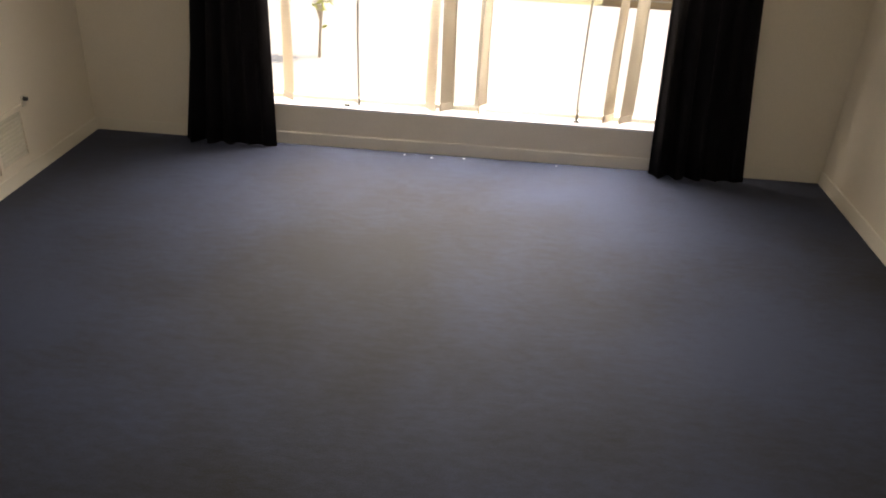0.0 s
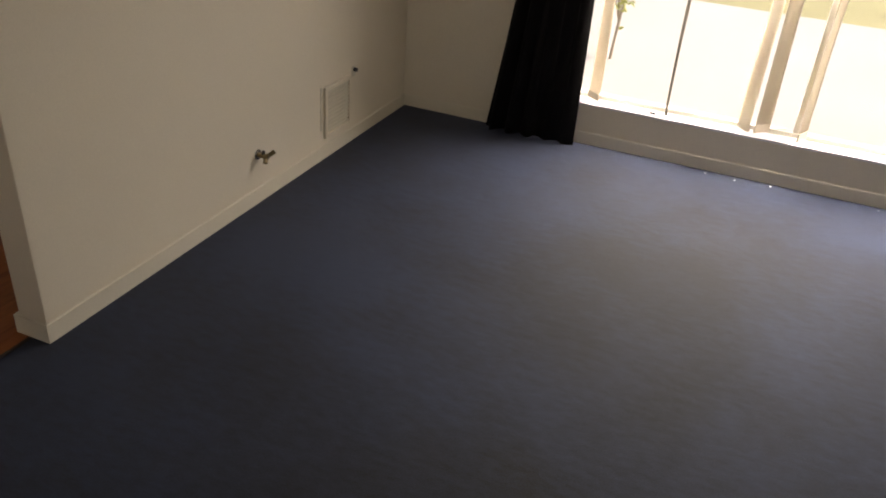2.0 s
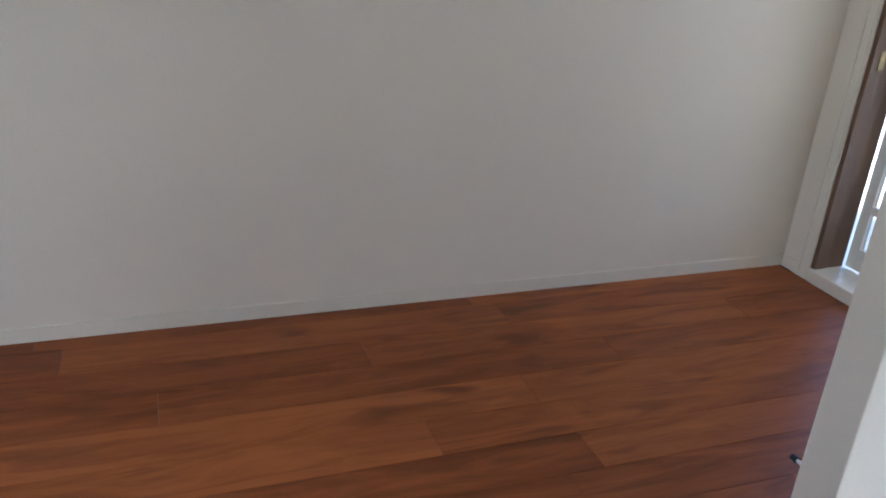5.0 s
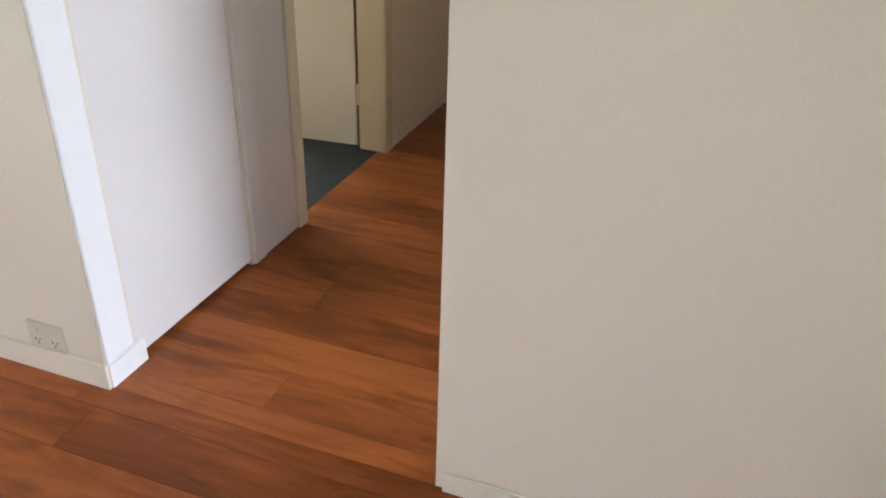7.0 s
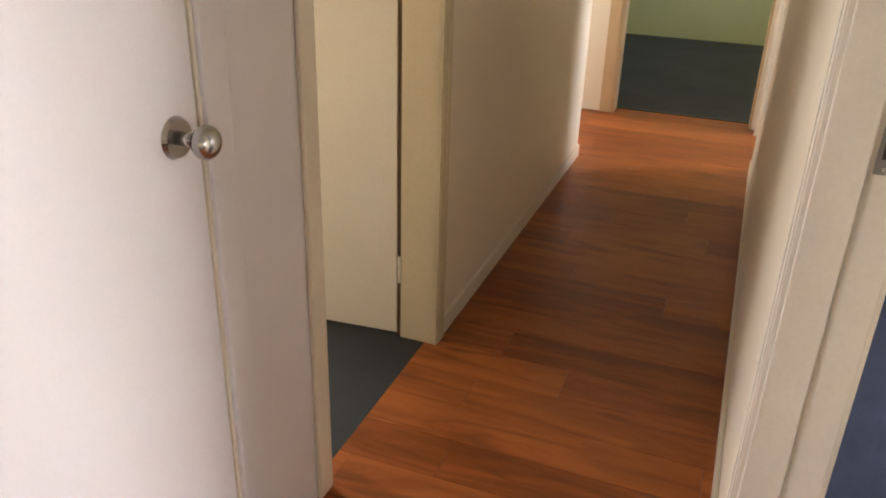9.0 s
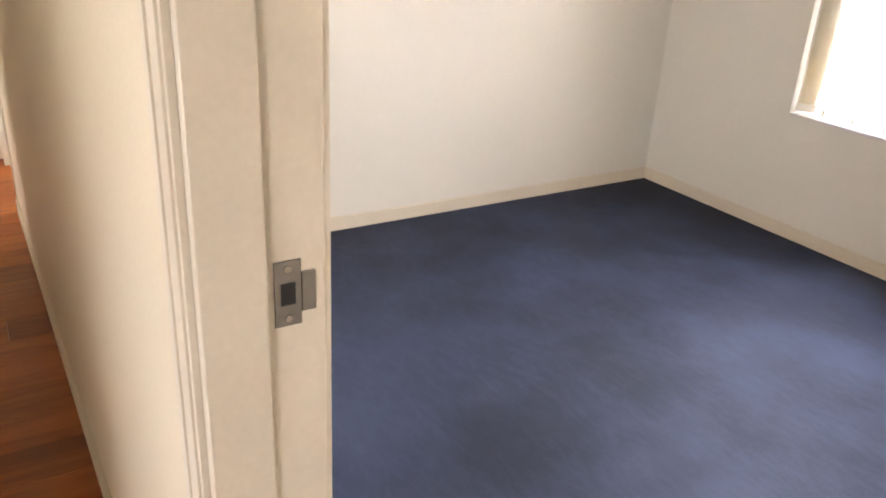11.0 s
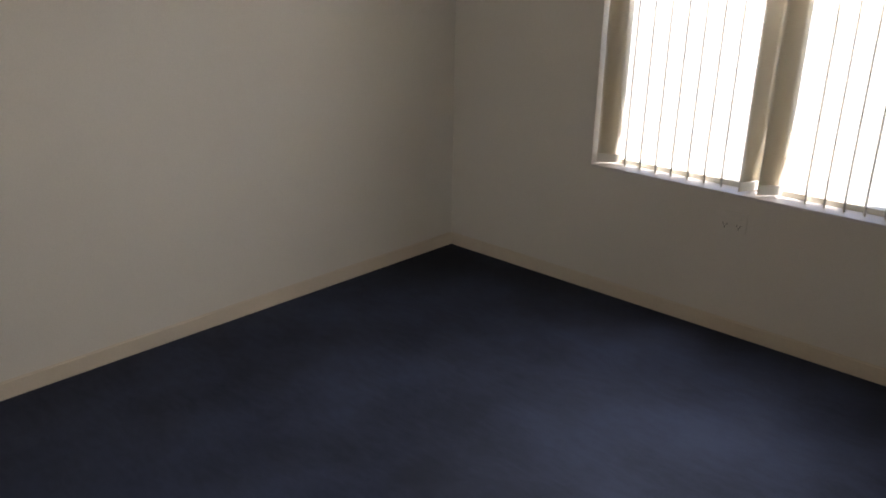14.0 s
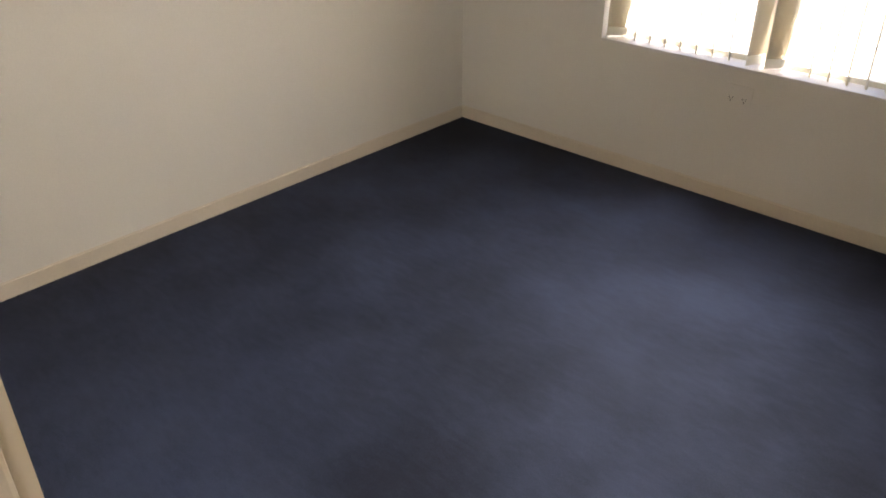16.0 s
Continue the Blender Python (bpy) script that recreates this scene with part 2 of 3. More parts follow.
# ---- mesh helpers ----
def box(bm, x0, x1, y0, y1, z0, z1):
    vs = [bm.verts.new((x, y, z)) for z in (z0, z1) for y in (y0, y1) for x in (x0, x1)]
    for f in ((0, 2, 3, 1), (4, 5, 7, 6), (0, 1, 5, 4), (2, 6, 7, 3), (0, 4, 6, 2), (1, 3, 7, 5)):
        bm.faces.new([vs[i] for i in f])


def boxes(*rows, bevel=0.0):
    bm = bmesh.new()
    for r in rows:
        box(bm, *r)
    if bevel:
        bmesh.ops.bevel(bm, geom=bm.edges[:], offset=bevel, segments=2, affect='EDGES', profile=0.6)
    return bm


def tube(bm, p0, p1, r0, r1=None, seg=16):
    """A round bar from p0 to p1."""
    r1 = r0 if r1 is None else r1
    a, b = Vector(p0), Vector(p1)
    q = (b - a).to_track_quat('Z', 'Y').to_matrix().to_4x4()
    bmesh.ops.create_cone(bm, cap_ends=True, segments=seg, radius1=r0, radius2=r1, depth=(b - a).length,
                          matrix=Matrix.Translation((a + b) / 2) @ q)


def mesh_object(name, bm, mat, smooth=False):
    me = bpy.data.meshes.new(name)
    bm.normal_update()
    bm.to_mesh(me)
    bm.free()
    me.materials.append(mat)
    if smooth:
        for p in me.polygons:
            p.use_smooth = True
    return new(name, me)


def part(name, bm, mat, parent, label="", smooth=False):
    ob = mesh_object(name, bm, mat, smooth)
    ob.parent = parent
    ob.matrix_parent_inverse = parent.matrix_basis.inverted()
    if label:
        tagged(ob, label)
    return ob


def setting(name, bm, mat, label, category):
    return tagged(mesh_object(name, bm, mat), label, category, kind="structure")


def thing(name, x, y, z, label, category, group=""):
    ob = new(name)
    ob.empty_display_size = 0.1
    ob.matrix_basis = pose(x, y, z)
    return tagged(ob, label, category, group)


H = 2.4
# ---- floors ----
setting("floor_living", boxes((1.36, 5.28, -2.7, 5.70, -0.12, 0.0)), M_CARPET, "worn blue-grey cut-pile carpet in the living room", "carpet")
setting("floor_bedroom", boxes((-3.38, -0.05, 0.985, 4.17, -0.12, 0.0)), M_CARPET_BED, "navy blue carpet with pale worn patches in the bedroom", "carpet")
setting("floor_end_room", boxes((-8.13, -5.05, -2.6, 2.1, -0.12, 0.0)), M_CARPET_GREY, "dark green-grey carpet in the end room", "carpet")
setting("floor_side_room", boxes((-3.85, -0.95, -3.3, -0.03, -0.12, 0.0)), M_CARPET_GREY, "charcoal carpet beyond an open door", "carpet")
setting("floor_bathroom", boxes((-4.93, -3.39, 0.985, 2.65, -0.12, -0.002)), M_CARPET_GREY, "dark floor of the room beside the corridor end", "floor")
hall_floor = setting("floor_hall", boxes((0.0, 1.36, -2.7, 4.30, -0.12, -0.004), (-5.05, 0.0, -0.05, 0.985, -0.12, -0.004), (-4.95, -3.85, -1.3, -0.05, -0.12, -0.004)),
                     M_SUB, "hall floor laid with red-brown vinyl planks", "floor")

# ---- walls ----
def wall(name, label, *rows, mat=None):
    return setting(name, boxes(*rows), mat or M_WALL, label, "wall")


wall("wall_living_window", "cream painted wall around the low wide window", (1.421, 2.11, 5.597, 5.797, 0, H), (4.61, 5.33, 5.597, 5.797, 0, H),
     (2.11, 4.61, 5.597, 5.797, 0, 0.20), (2.11, 4.61, 5.597, 5.797, 2.1, H))
wall("wall_living_east", "plain cream painted living room wall", (5.198, 5.33, -2.7, 5.597, 0, H))
setting("wall_partition", boxes((1.312, 1.421, 3.111, 5.797, 0, H), bevel=0.004), M_WALL, "cream partition wall ending between carpet and planks", "wall")
wall("wall_hall_west", "plain cream painted hall wall", (-0.07, 0.0, 0.92, 4.38, 0, H))
wall("wall_hall_front", "cream wall around the front doorway", (0.0, 0.16, 4.254, 4.38, 0, H), (1.03, 1.312, 4.254, 4.38, 0, H), (0.16, 1.03, 4.254, 4.38, 2.05, H))
wall("wall_corridor_right", "cream corridor wall with the bedroom doorway", (-4.05, -0.85, 0.92, 1.03, 0, H), (-5.05, -4.80, 0.92, 1.03, 0, H),
     (-4.80, -4.05, 0.92, 1.03, 2.05, H), (-0.85, -0.07, 0.92, 1.03, 2.05, H))
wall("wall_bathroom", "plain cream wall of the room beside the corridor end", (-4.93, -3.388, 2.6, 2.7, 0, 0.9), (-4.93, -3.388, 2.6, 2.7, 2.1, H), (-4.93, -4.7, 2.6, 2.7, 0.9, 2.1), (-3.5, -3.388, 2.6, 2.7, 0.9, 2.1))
for row in ((-0.105, 0.0, 0), (-1.005, -0.695, 0), (-3.91, -1.765, 0), (-0.695, -0.105, 2.05), (-1.765, -1.005, 2.05)):
    wall("wall_corridor_left", "cream corridor wall with cupboard and side room doors", (row[0], row[1], -0.11, 0.0, row[2], H))
wall("wall_outlet", "cream wall with a low power outlet", (-0.1, 0.0, -2.7, -0.11, 0, H))
# The opening holds an added, unseen window that lights the hall.
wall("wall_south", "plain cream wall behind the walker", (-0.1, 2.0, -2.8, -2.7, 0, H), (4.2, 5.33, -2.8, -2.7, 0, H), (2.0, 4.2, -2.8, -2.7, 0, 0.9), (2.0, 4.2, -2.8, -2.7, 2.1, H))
wall("wall_corridor_end", "cream wall around the end room doorway", (-5.05, -4.93, -1.3, 0.0, 0, H), (-5.05, -4.93, 0.90, 0.92, 0, H), (-5.05, -4.93, 0.0, 0.90, 2.05, H))
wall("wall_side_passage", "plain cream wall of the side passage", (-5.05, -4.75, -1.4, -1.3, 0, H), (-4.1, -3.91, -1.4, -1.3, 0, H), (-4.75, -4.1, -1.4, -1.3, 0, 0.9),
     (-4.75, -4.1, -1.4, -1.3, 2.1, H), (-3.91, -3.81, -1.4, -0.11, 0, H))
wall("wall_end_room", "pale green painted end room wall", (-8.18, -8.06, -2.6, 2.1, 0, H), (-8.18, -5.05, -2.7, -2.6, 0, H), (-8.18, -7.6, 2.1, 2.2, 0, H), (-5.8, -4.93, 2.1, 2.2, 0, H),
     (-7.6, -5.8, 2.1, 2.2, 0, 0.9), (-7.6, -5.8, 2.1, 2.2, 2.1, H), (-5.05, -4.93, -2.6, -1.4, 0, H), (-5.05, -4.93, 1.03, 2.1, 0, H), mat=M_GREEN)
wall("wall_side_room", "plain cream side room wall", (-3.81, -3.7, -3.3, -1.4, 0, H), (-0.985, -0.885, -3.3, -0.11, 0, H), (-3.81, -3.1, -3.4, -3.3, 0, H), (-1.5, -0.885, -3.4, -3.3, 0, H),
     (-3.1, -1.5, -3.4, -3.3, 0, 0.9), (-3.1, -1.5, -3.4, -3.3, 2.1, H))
wall("wall_cupboard_back", "plain cupboard back wall", (-0.885, -0.1, -0.75, -0.65, 0, H))
wall("wall_bedroom_west", "plain cream bedroom wall", (-3.388, -3.288, 1.03, 4.256, 0, H), mat=M_WALL_BED)
wall("wall_bedroom_window", "cream bedroom wall below and beside the window", (-3.288, -2.463, 4.066, 4.256, 0, H), (-1.16, -0.07, 4.066, 4.256, 0, H), (-2.463, -1.16, 4.066, 4.256, 0, 0.568),
     (-2.463, -1.16, 4.066, 4.256, 2.1, H), mat=M_WALL_BED)
# The slab's porch overhang is added, unseen, to keep sun off the hall wall.
ceiling = setting("ceiling", boxes((-9.05, -0.07, -3.5, 4.46, H, H + 0.12), (-0.07, 1.312, -3.5, 6.0, H, H + 0.12), (1.312, 5.4, -3.5, 6.0, H, H + 0.12)), M_CEIL, "plain white ceiling with an unseen porch overhang added to block the sun", "ceiling")


# ---- skirtings ----
def skirting(x0, x1, y0, y1, h=0.075, mat=None):
    """A board with a rounded top edge along a wall."""
    bm = boxes((x0, x1, y0, y1, 0.0, h))
    top = [e for e in bm.edges if all(v.co.z > h - 1e-4 for v in e.verts)]
    bmesh.ops.bevel(bm, geom=top, offset=0.005, segments=2, affect='EDGES')
    return setting("baseboard", bm, mat or M_TRIM, "white painted timber skirting board" if mat is M_GLOSS else "cream painted timber skirting board", "skirting")


S = 0.011
skirting(1.421, 1.421 + S, 3.111 - S, 5.597 - 0.007, 0.07)
skirting(1.312 - S, 1.421, 3.111 - S, 3.111, 0.07)
skirting(1.312 - S, 1.312, 3.111, 4.254 - S, 0.07)
skirting(1.421, 5.198, 5.597 - 0.007, 5.597, 0.065)
skirting(5.198 - S, 5.198, -2.7, 5.597 - 0.007)
skirting(0.0, S, 0.94, 4.254 - S, 0.055)
skirting(0.0, 0.095, 4.254 - S, 4.254, 0.055)
skirting(0.0, S, -2.7, S, 0.08)
skirting(-0.137, 0.0, 0.0, 0.016, 0.075, M_GLOSS)
skirting(-3.91, -1.808, 0.0, S, 0.07)
skirting(-4.05, -0.895, 0.92 - S, 0.92, 0.07)
skirting(-3.288, -3.288 + S, 1.03, 4.066 - S, 0.065, M_JAMB)
skirting(-3.288, -0.07, 4.066 - S, 4.066, 0.065, M_JAMB)
skirting(-3.288 + S, -0.895, 1.03, 1.03 + S, 0.065, M_JAMB)


# ---- door frames ----
def architrave(name, x0, x1, y, out, z0=0.0, z1=2.1, mat=None):
    """A moulded upright board on a wall that faces +y or -y."""
    w = x1 - x0
    d = 0.016 * out
    bm = bmesh.new()
    for a, b, k in ((0.0, 0.28, 1.0), (0.28, 0.38, 0.82), (0.38, 0.85, 0.92), (0.85, 1.0, 0.75)):
        ya, yb = sorted((y, y + d * k))
        box(bm, x0 + w * a, x0 + w * b, ya, yb, z0, z1)
    return setting(name, bm, mat or M_TRIM, "cream painted moulded door architrave", "architrave")


architrave("trim", -0.893, -0.835, 0.92, -1, mat=M_JAMB)
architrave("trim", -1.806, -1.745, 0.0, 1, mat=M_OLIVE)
architrave("trim", 0.095, 0.16, 4.254, -1)
architrave("trim", -0.893, -0.835, 1.03, 1, mat=M_JAMB)


def jamb(x0, x1, y0, y1, z1=2.05, mat=None):
    return setting("trim", boxes((x0, x1, y0, y1, 0, z1), bevel=0.002), mat or M_TRIM, "painted timber door jamb", "door jamb")


jamb(-0.852, -0.83, 0.915, 1.035, mat=M_JAMB)
jamb(-0.835, -0.818, 0.915, 0.975, mat=M_JAMB)
jamb(-0.075, -0.055, 0.93, 1.035)
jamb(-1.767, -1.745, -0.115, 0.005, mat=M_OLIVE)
jamb(-1.023, -1.003, -0.115, 0.005)
jamb(-0.697, -0.683, -0.115, 0.004)
jamb(-0.113, -0.103, -0.115, 0.004)
jamb(-4.80, -4.78, 0.915, 1.035)
jamb(-4.07, -4.05, 0.915, 1.035)
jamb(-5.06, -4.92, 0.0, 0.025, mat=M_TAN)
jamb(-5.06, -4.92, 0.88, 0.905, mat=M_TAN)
jamb(0.155, 0.18, 4.249, 4.304, mat=M_TIMBER)
jamb(0.158, 0.175, 4.304, 4.40, mat=M_TIMBER)
setting("trim", boxes((-0.102, -0.004, 0.0, 0.010, 0.075, 2.1), bevel=0.003), M_GLOSS, "flat white painted board beside the cupboard", "architrave")
setting("trim", boxes((-0.760, -0.690, 0.0, 0.014, 0, 2.1), bevel=0.006), M_WHITE, "flat white painted cupboard architrave", "architrave")
setting("trim", boxes((-1.010, -0.760, 0.0, 0.006, 0, 2.1), bevel=0.002), M_WHITE, "white painted panel between two doors", "architrave")
setting("trim", boxes((-1.032, -0.975, 0.006, 0.020, 0, 2.1), bevel=0.006), M_TRIM, "flat cream painted door architrave", "architrave")
# Darker and browner than the cream architrave across the doorway.
setting("trim", boxes((-4.93, -4.912, -0.07, 0.005, 0, 2.1), bevel=0.003), M_TAN, "tan door architrave", "architrave")
setting("trim", boxes((-4.93, -4.912, 0.895, 0.92, 0, 2.1), bevel=0.003), M_TRIM, "cream painted door architrave", "architrave")
setting("trim", boxes((-5.075, -5.045, 0.025, 0.88, -0.01, 0.006), bevel=0.002), M_BLACK, "dark metal carpet edge strip in the doorway", "edge strip")
setting("trim", boxes((1.352, 1.364, -2.7, 3.098, -0.01, 0.003), bevel=0.002), M_SUB, "dark edge strip between planks and carpet", "edge strip")

# ---- hall planks ----
PW = 0.154
PL = 1.43
plank_meshes = {}


def plank(x0, x1, y0, y1):
    """One vinyl plank with a tiny bevelled edge; alike planks share a mesh."""
    w, d = round(x1 - x0, 3), round(y1 - y0, 3)
    if w < 0.01 or d < 0.02:
        return
    if (w, d) not in plank_meshes:
        g, h, b = 0.0002, 0.003, 0.0007
        bm = bmesh.new()
        low = [bm.verts.new((x, y, -0.0035)) for x, y in ((g, g), (w - g, g), (w - g, d - g), (g, d - g))]
        top = [bm.verts.new((x, y, 0.0)) for x, y in ((b, b), (w - b, b), (w - b, d - b), (b, d - b))]
        bm.faces.new(top)
        for i in range(4):
            bm.faces.new((low[i], low[(i + 1) % 4], top[(i + 1) % 4], top[i]))
        me = bpy.data.meshes.new("plank")
        bm.to_mesh(me)
        bm.free()
        me.materials.append(M_PLANK)
        plank_meshes[(w, d)] = me
    ob = new("plank", plank_meshes[(w, d)])
    ob.parent = hall_floor
    ob.location = (x0, y0, 0)


def plank_row(x0, x1, y0, y1, joint):
    y = joint - PL * math.ceil((joint - y0) / PL)
    while y < y1:
        plank(x0, x1, max(y, y0), min(y + PL, y1))
        y += PL


fixed_joints = {0: 1.455, 1: 2.35, -16: 0.68, -19: 0.21, -9: 0.24, -12: 0.45}
rng = random.Random(5)
for k in range(-34, 10):
    x0, x1 = 0.074 + PW * k, 0.074 + PW * (k + 1)
    joint = fixed_joints.get(k, rng.random() * PL)
    if x1 > 0:
        plank_row(max(x0, 0.0), min(x1, 1.354), -2.7, 4.254, joint)
    if x0 < 0:
        south = -1.3 if x0 < -3.91 else -0.03
        plank_row(max(x0, -5.05), min(x1, 0.0), south, 0.985, joint)

# ---- windows ----
def window(name, x0, x1, y, z0, z1, mullions, label):
    """A cream aluminium window: outer frame, mullions and panes."""
    w = tagged(new(name), label, "window", kind="structure")
    f = 0.03
    for n, r in (("window_sill", (x0, x1, y - 0.10, y + 0.05, z0, z0 + 0.012)), ("window_frame", (x0, x0 + f, y, y + 0.05, z0 + 0.012, z1)),
                 ("window_frame", (x1 - f, x1, y, y + 0.05, z0 + 0.012, z1)), ("window_frame", (x0 + f, x1 - f, y, y + 0.05, z1 - f, z1)),
                 ("window_frame", (x0 + f, x1 - f, y, y + 0.05, z0 + 0.012, z0 + 0.035))):
        part(n, boxes(r, bevel=0.003), M_ALU if n == "window_frame" else M_WHITE, w)
    for m in mullions:
        part("mullion", boxes((m - 0.012, m + 0.012, y + 0.002, y + 0.048, z0 + 0.035, z1 - f), bevel=0.003), M_ALU, w)
    edges = [x0 + f, *mullions, x1 - f]
    for a, b in zip(edges, edges[1:]):
        g = part("pane", boxes((a + 0.014, b - 0.014, y + 0.022, y + 0.027, z0 + 0.035, z1 - f)), M_GLASS, w)
        g.visible_shadow = False
    return w


window("window_1", 2.11, 4.61, 5.697, 0.20, 2.1, [3.43], "wide low aluminium window above a white sill")
# Added, unseen window around the lamp that brightens the hall wall.
window("added_window", 2.0, 4.2, -2.75, 0.9, 2.1, [3.1], "unseen aluminium window added behind the walker to light the hall")
window("window_2", -2.463, -1.16, 4.166, 0.568, 2.1, [-1.76], "aluminium bedroom window with a white sill")


# ---- vertical blinds ----
def vane(parent, x, y, z0, z1, turn, mat, width=0.089, twist=0.0):
    """One fabric vane with a slight curl, turned a little further towards its hem, and the weight in its hem."""
    bm = bmesh.new()
    n, levels = 6, 10
    rings = []
    for j in range(levels + 1):
        t = j / levels
        a = radians(turn + twist * (1 - t) ** 2)
        c, s = math.cos(a), math.sin(a)
        row = []
        for i in range(n + 1):
            u = (i / n - 0.5) * width
            v = 0.006 * (1 - (2 * i / n - 1) ** 2) + 0.006 * math.sin(7 * t + 40 * x) * (1 if twist else 0)
            row.append(bm.verts.new((x + u * c - v * s, y + u * s + v * c, z0 + (z1 - z0) * t)))
        rings.append(row)
    for a, b in zip(rings, rings[1:]):
        for i in range(n):
            bm.faces.new((a[i], a[i + 1], b[i + 1], b[i]))
    bmesh.ops.solidify(bm, geom=bm.faces[:], thickness=0.0012)
    ob = part("vane", bm, mat, parent, smooth=True)
    wb = boxes((-width * 0.48, width * 0.48, -0.003, 0.003, 0, 0.035), bevel=0.001)
    bmesh.ops.transform(wb, matrix=pose(x, y, z0 + 0.004, 0, 0, turn + twist), verts=wb.verts[:])
    part("weight", wb, mat if twist else M_PLASTIC, ob)
    return ob


def blind(x0, x1, y, z0, z1, vanes, mat, label):
    b = thing("vertical_blind", (x0 + x1) / 2, y, z1, label, "blind")
    part("headrail", boxes((x0, x1, y - 0.02, y + 0.02, z1, z1 + 0.035), bevel=0.003), M_ALU, b)
    for x, turn, dy, *more in vanes:
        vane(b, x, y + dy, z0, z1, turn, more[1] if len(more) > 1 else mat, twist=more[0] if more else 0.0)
    return b


# Two vanes get the darker cloth with the shade in its colour.
blind(2.14, 4.58, 5.652, 0.222, 2.05, [(2.455, 132, 0, 8), (2.825, 109, 0, -8, M_BLIND_SHADED), (3.195, 120, 0, 12), (3.275, 52, 0, -10), (3.46, 70, 0, -8), (3.945, 94, 0, -12, M_BLIND_SHADED),
                                       (4.10, 62, 0, -16), (4.185, 44, 0, -8)], M_BLIND,
      "cream fabric vertical blind drawn partly open at the wide window")
bed_vanes = [(-2.412, 35, k) for k in (-0.012, 0.0, 0.012)] + [(-1.775, 60, k) for k in (-0.012, 0.0, 0.012)] + [(-1.695, 44, k) for k in (-0.010, 0.0, 0.010)]
bed_vanes += [(-2.326 + 0.073 * i, 119 - i, 0) for i in range(7)] + [(-1.56 + 0.069 * i, 106, 0) for i in range(6)]
blind(-2.45, -1.175, 4.121, 0.588, 2.05, bed_vanes, M_BLIND_BED, "cream vertical blind turned open at the bedroom window")


# ---- curtains ----
def curtain(x0, x1, y, flare0, flare1, seed):
    """A heavy drape gathered in folds that widens towards the floor."""
    rnd = random.Random(seed)
    bm = bmesh.new()
    cols, rows_n = 72, 14
    folds = 5.0
    ph = rnd.random() * 6
    grid = []
    for j in range(rows_n + 1):
        t = j / rows_n
        z = 0.002 + 2.222 * t
        a = x0 - flare0 * (1 - t) ** 1.5
        b = x1 + flare1 * (1 - t) ** 1.5
        row = []
        for i in range(cols + 1):
            u = i / cols
            amp = 0.022 + 0.010 * math.sin(3 * u + ph)
            yy = y + amp * math.sin(u * folds * 2 * math.pi + ph + 0.5 * math.sin(4 * t + ph)) + 0.008 * math.sin(u * 31 + t * 5)
            row.append(bm.verts.new((a + (b - a) * u + 0.006 * math.sin(u * 40 + t * 3), yy, z)))
        grid.append(row)
    for r0, r1 in zip(grid, grid[1:]):
        for i in range(cols):
            bm.faces.new((r0[i], r0[i + 1], r1[i + 1], r1[i]))
    bmesh.ops.solidify(bm, geom=bm.faces[:], thickness=0.003)
    c = thing("curtain", (x0 + x1) / 2, y, 0, "floor-length black cloth curtain gathered in folds beside the window", "curtain", "pair of black curtains")
    part("drape", bm, M_CURTAIN, c, smooth=True)
    return c


curtain(2.12, 2.400, 5.525, 0.19, 0.01, 3)
curtain(4.25, 4.61, 5.515, -0.074, 0.18, 8)
rail = thing("curtain_rail", 3.37, 5.5, 2.22, "white metal curtain rail above the window", "curtain rail")
rb = bmesh.new()
tube(rb, (1.85, 5.5, 2.24), (4.85, 5.5, 2.24), 0.012)
part("rod", rb, M_PLASTIC, rail, smooth=True)
for x in (1.95, 3.37, 4.75):
    part("bracket", boxes((x - 0.01, x + 0.01, 5.49, 5.597, 2.225, 2.255), bevel=0.002), M_PLASTIC, rail)

# ---- things on the partition ----
W = 1.421
vent = thing("wall_vent", W, 4.855, 0.09, "off-white louvred air vent set low in the cream wall", "vent")
part("frame", boxes((W, W + 0.012, 4.735, 4.755, 0.093, 0.337), (W, W + 0.012, 4.955, 4.975, 0.093, 0.337), (W, W + 0.012, 4.755, 4.955, 0.093, 0.113),
                    (W, W + 0.012, 4.755, 4.955, 0.317, 0.337), bevel=0.002), M_WALL, vent)
part("backing", boxes((W - 0.002, W + 0.0015, 4.755, 4.955, 0.113, 0.317)), M_BEIGE, vent, "shaded vent backing")
part("edge_gap", boxes((W - 0.001, W + 0.0025, 4.705, 4.713, 0.14, 0.345)), M_BEIGE, vent, "dark gap along the vent edge")
for i in range(11):
    sb = boxes((-0.006, 0.006, 4.757, 4.953, -0.0015, 0.0015))
    bmesh.ops.transform(sb, matrix=Matrix.Translation((W + 0.0045, 0, 0.122 + i * 0.0185)) @ Matrix.Rotation(radians(38), 4, 'Y'), verts=sb.verts[:])
    part("slat", sb, M_BEIGE, vent)

tap = thing("gas_tap", W, 4.215, 0.205, "small brass gas bayonet tap on the cream wall", "gas tap")
TY, TZ = 4.215, 0.205
b1 = bmesh.new()
tube(b1, (W, TY, TZ), (W + 0.005, TY, TZ), 0.022, 0.019, 24)
part("flange", b1, M_CHROME, tap)
b1 = bmesh.new()
tube(b1, (W + 0.005, TY, TZ), (W + 0.035, TY, TZ), 0.011)
tube(b1, (W + 0.035, TY, TZ), (W + 0.048, TY, TZ - 0.006), 0.015, 0.013)
part("body", b1, M_BRASS, tap)
b1 = bmesh.new()
tube(b1, (W + 0.038, TY, TZ - 0.004), (W + 0.055, TY + 0.036, TZ + 0.012), 0.008, 0.010)
tube(b1, (W + 0.040, TY, TZ - 0.004), (W + 0.048, TY - 0.020, TZ - 0.019), 0.008, 0.010)
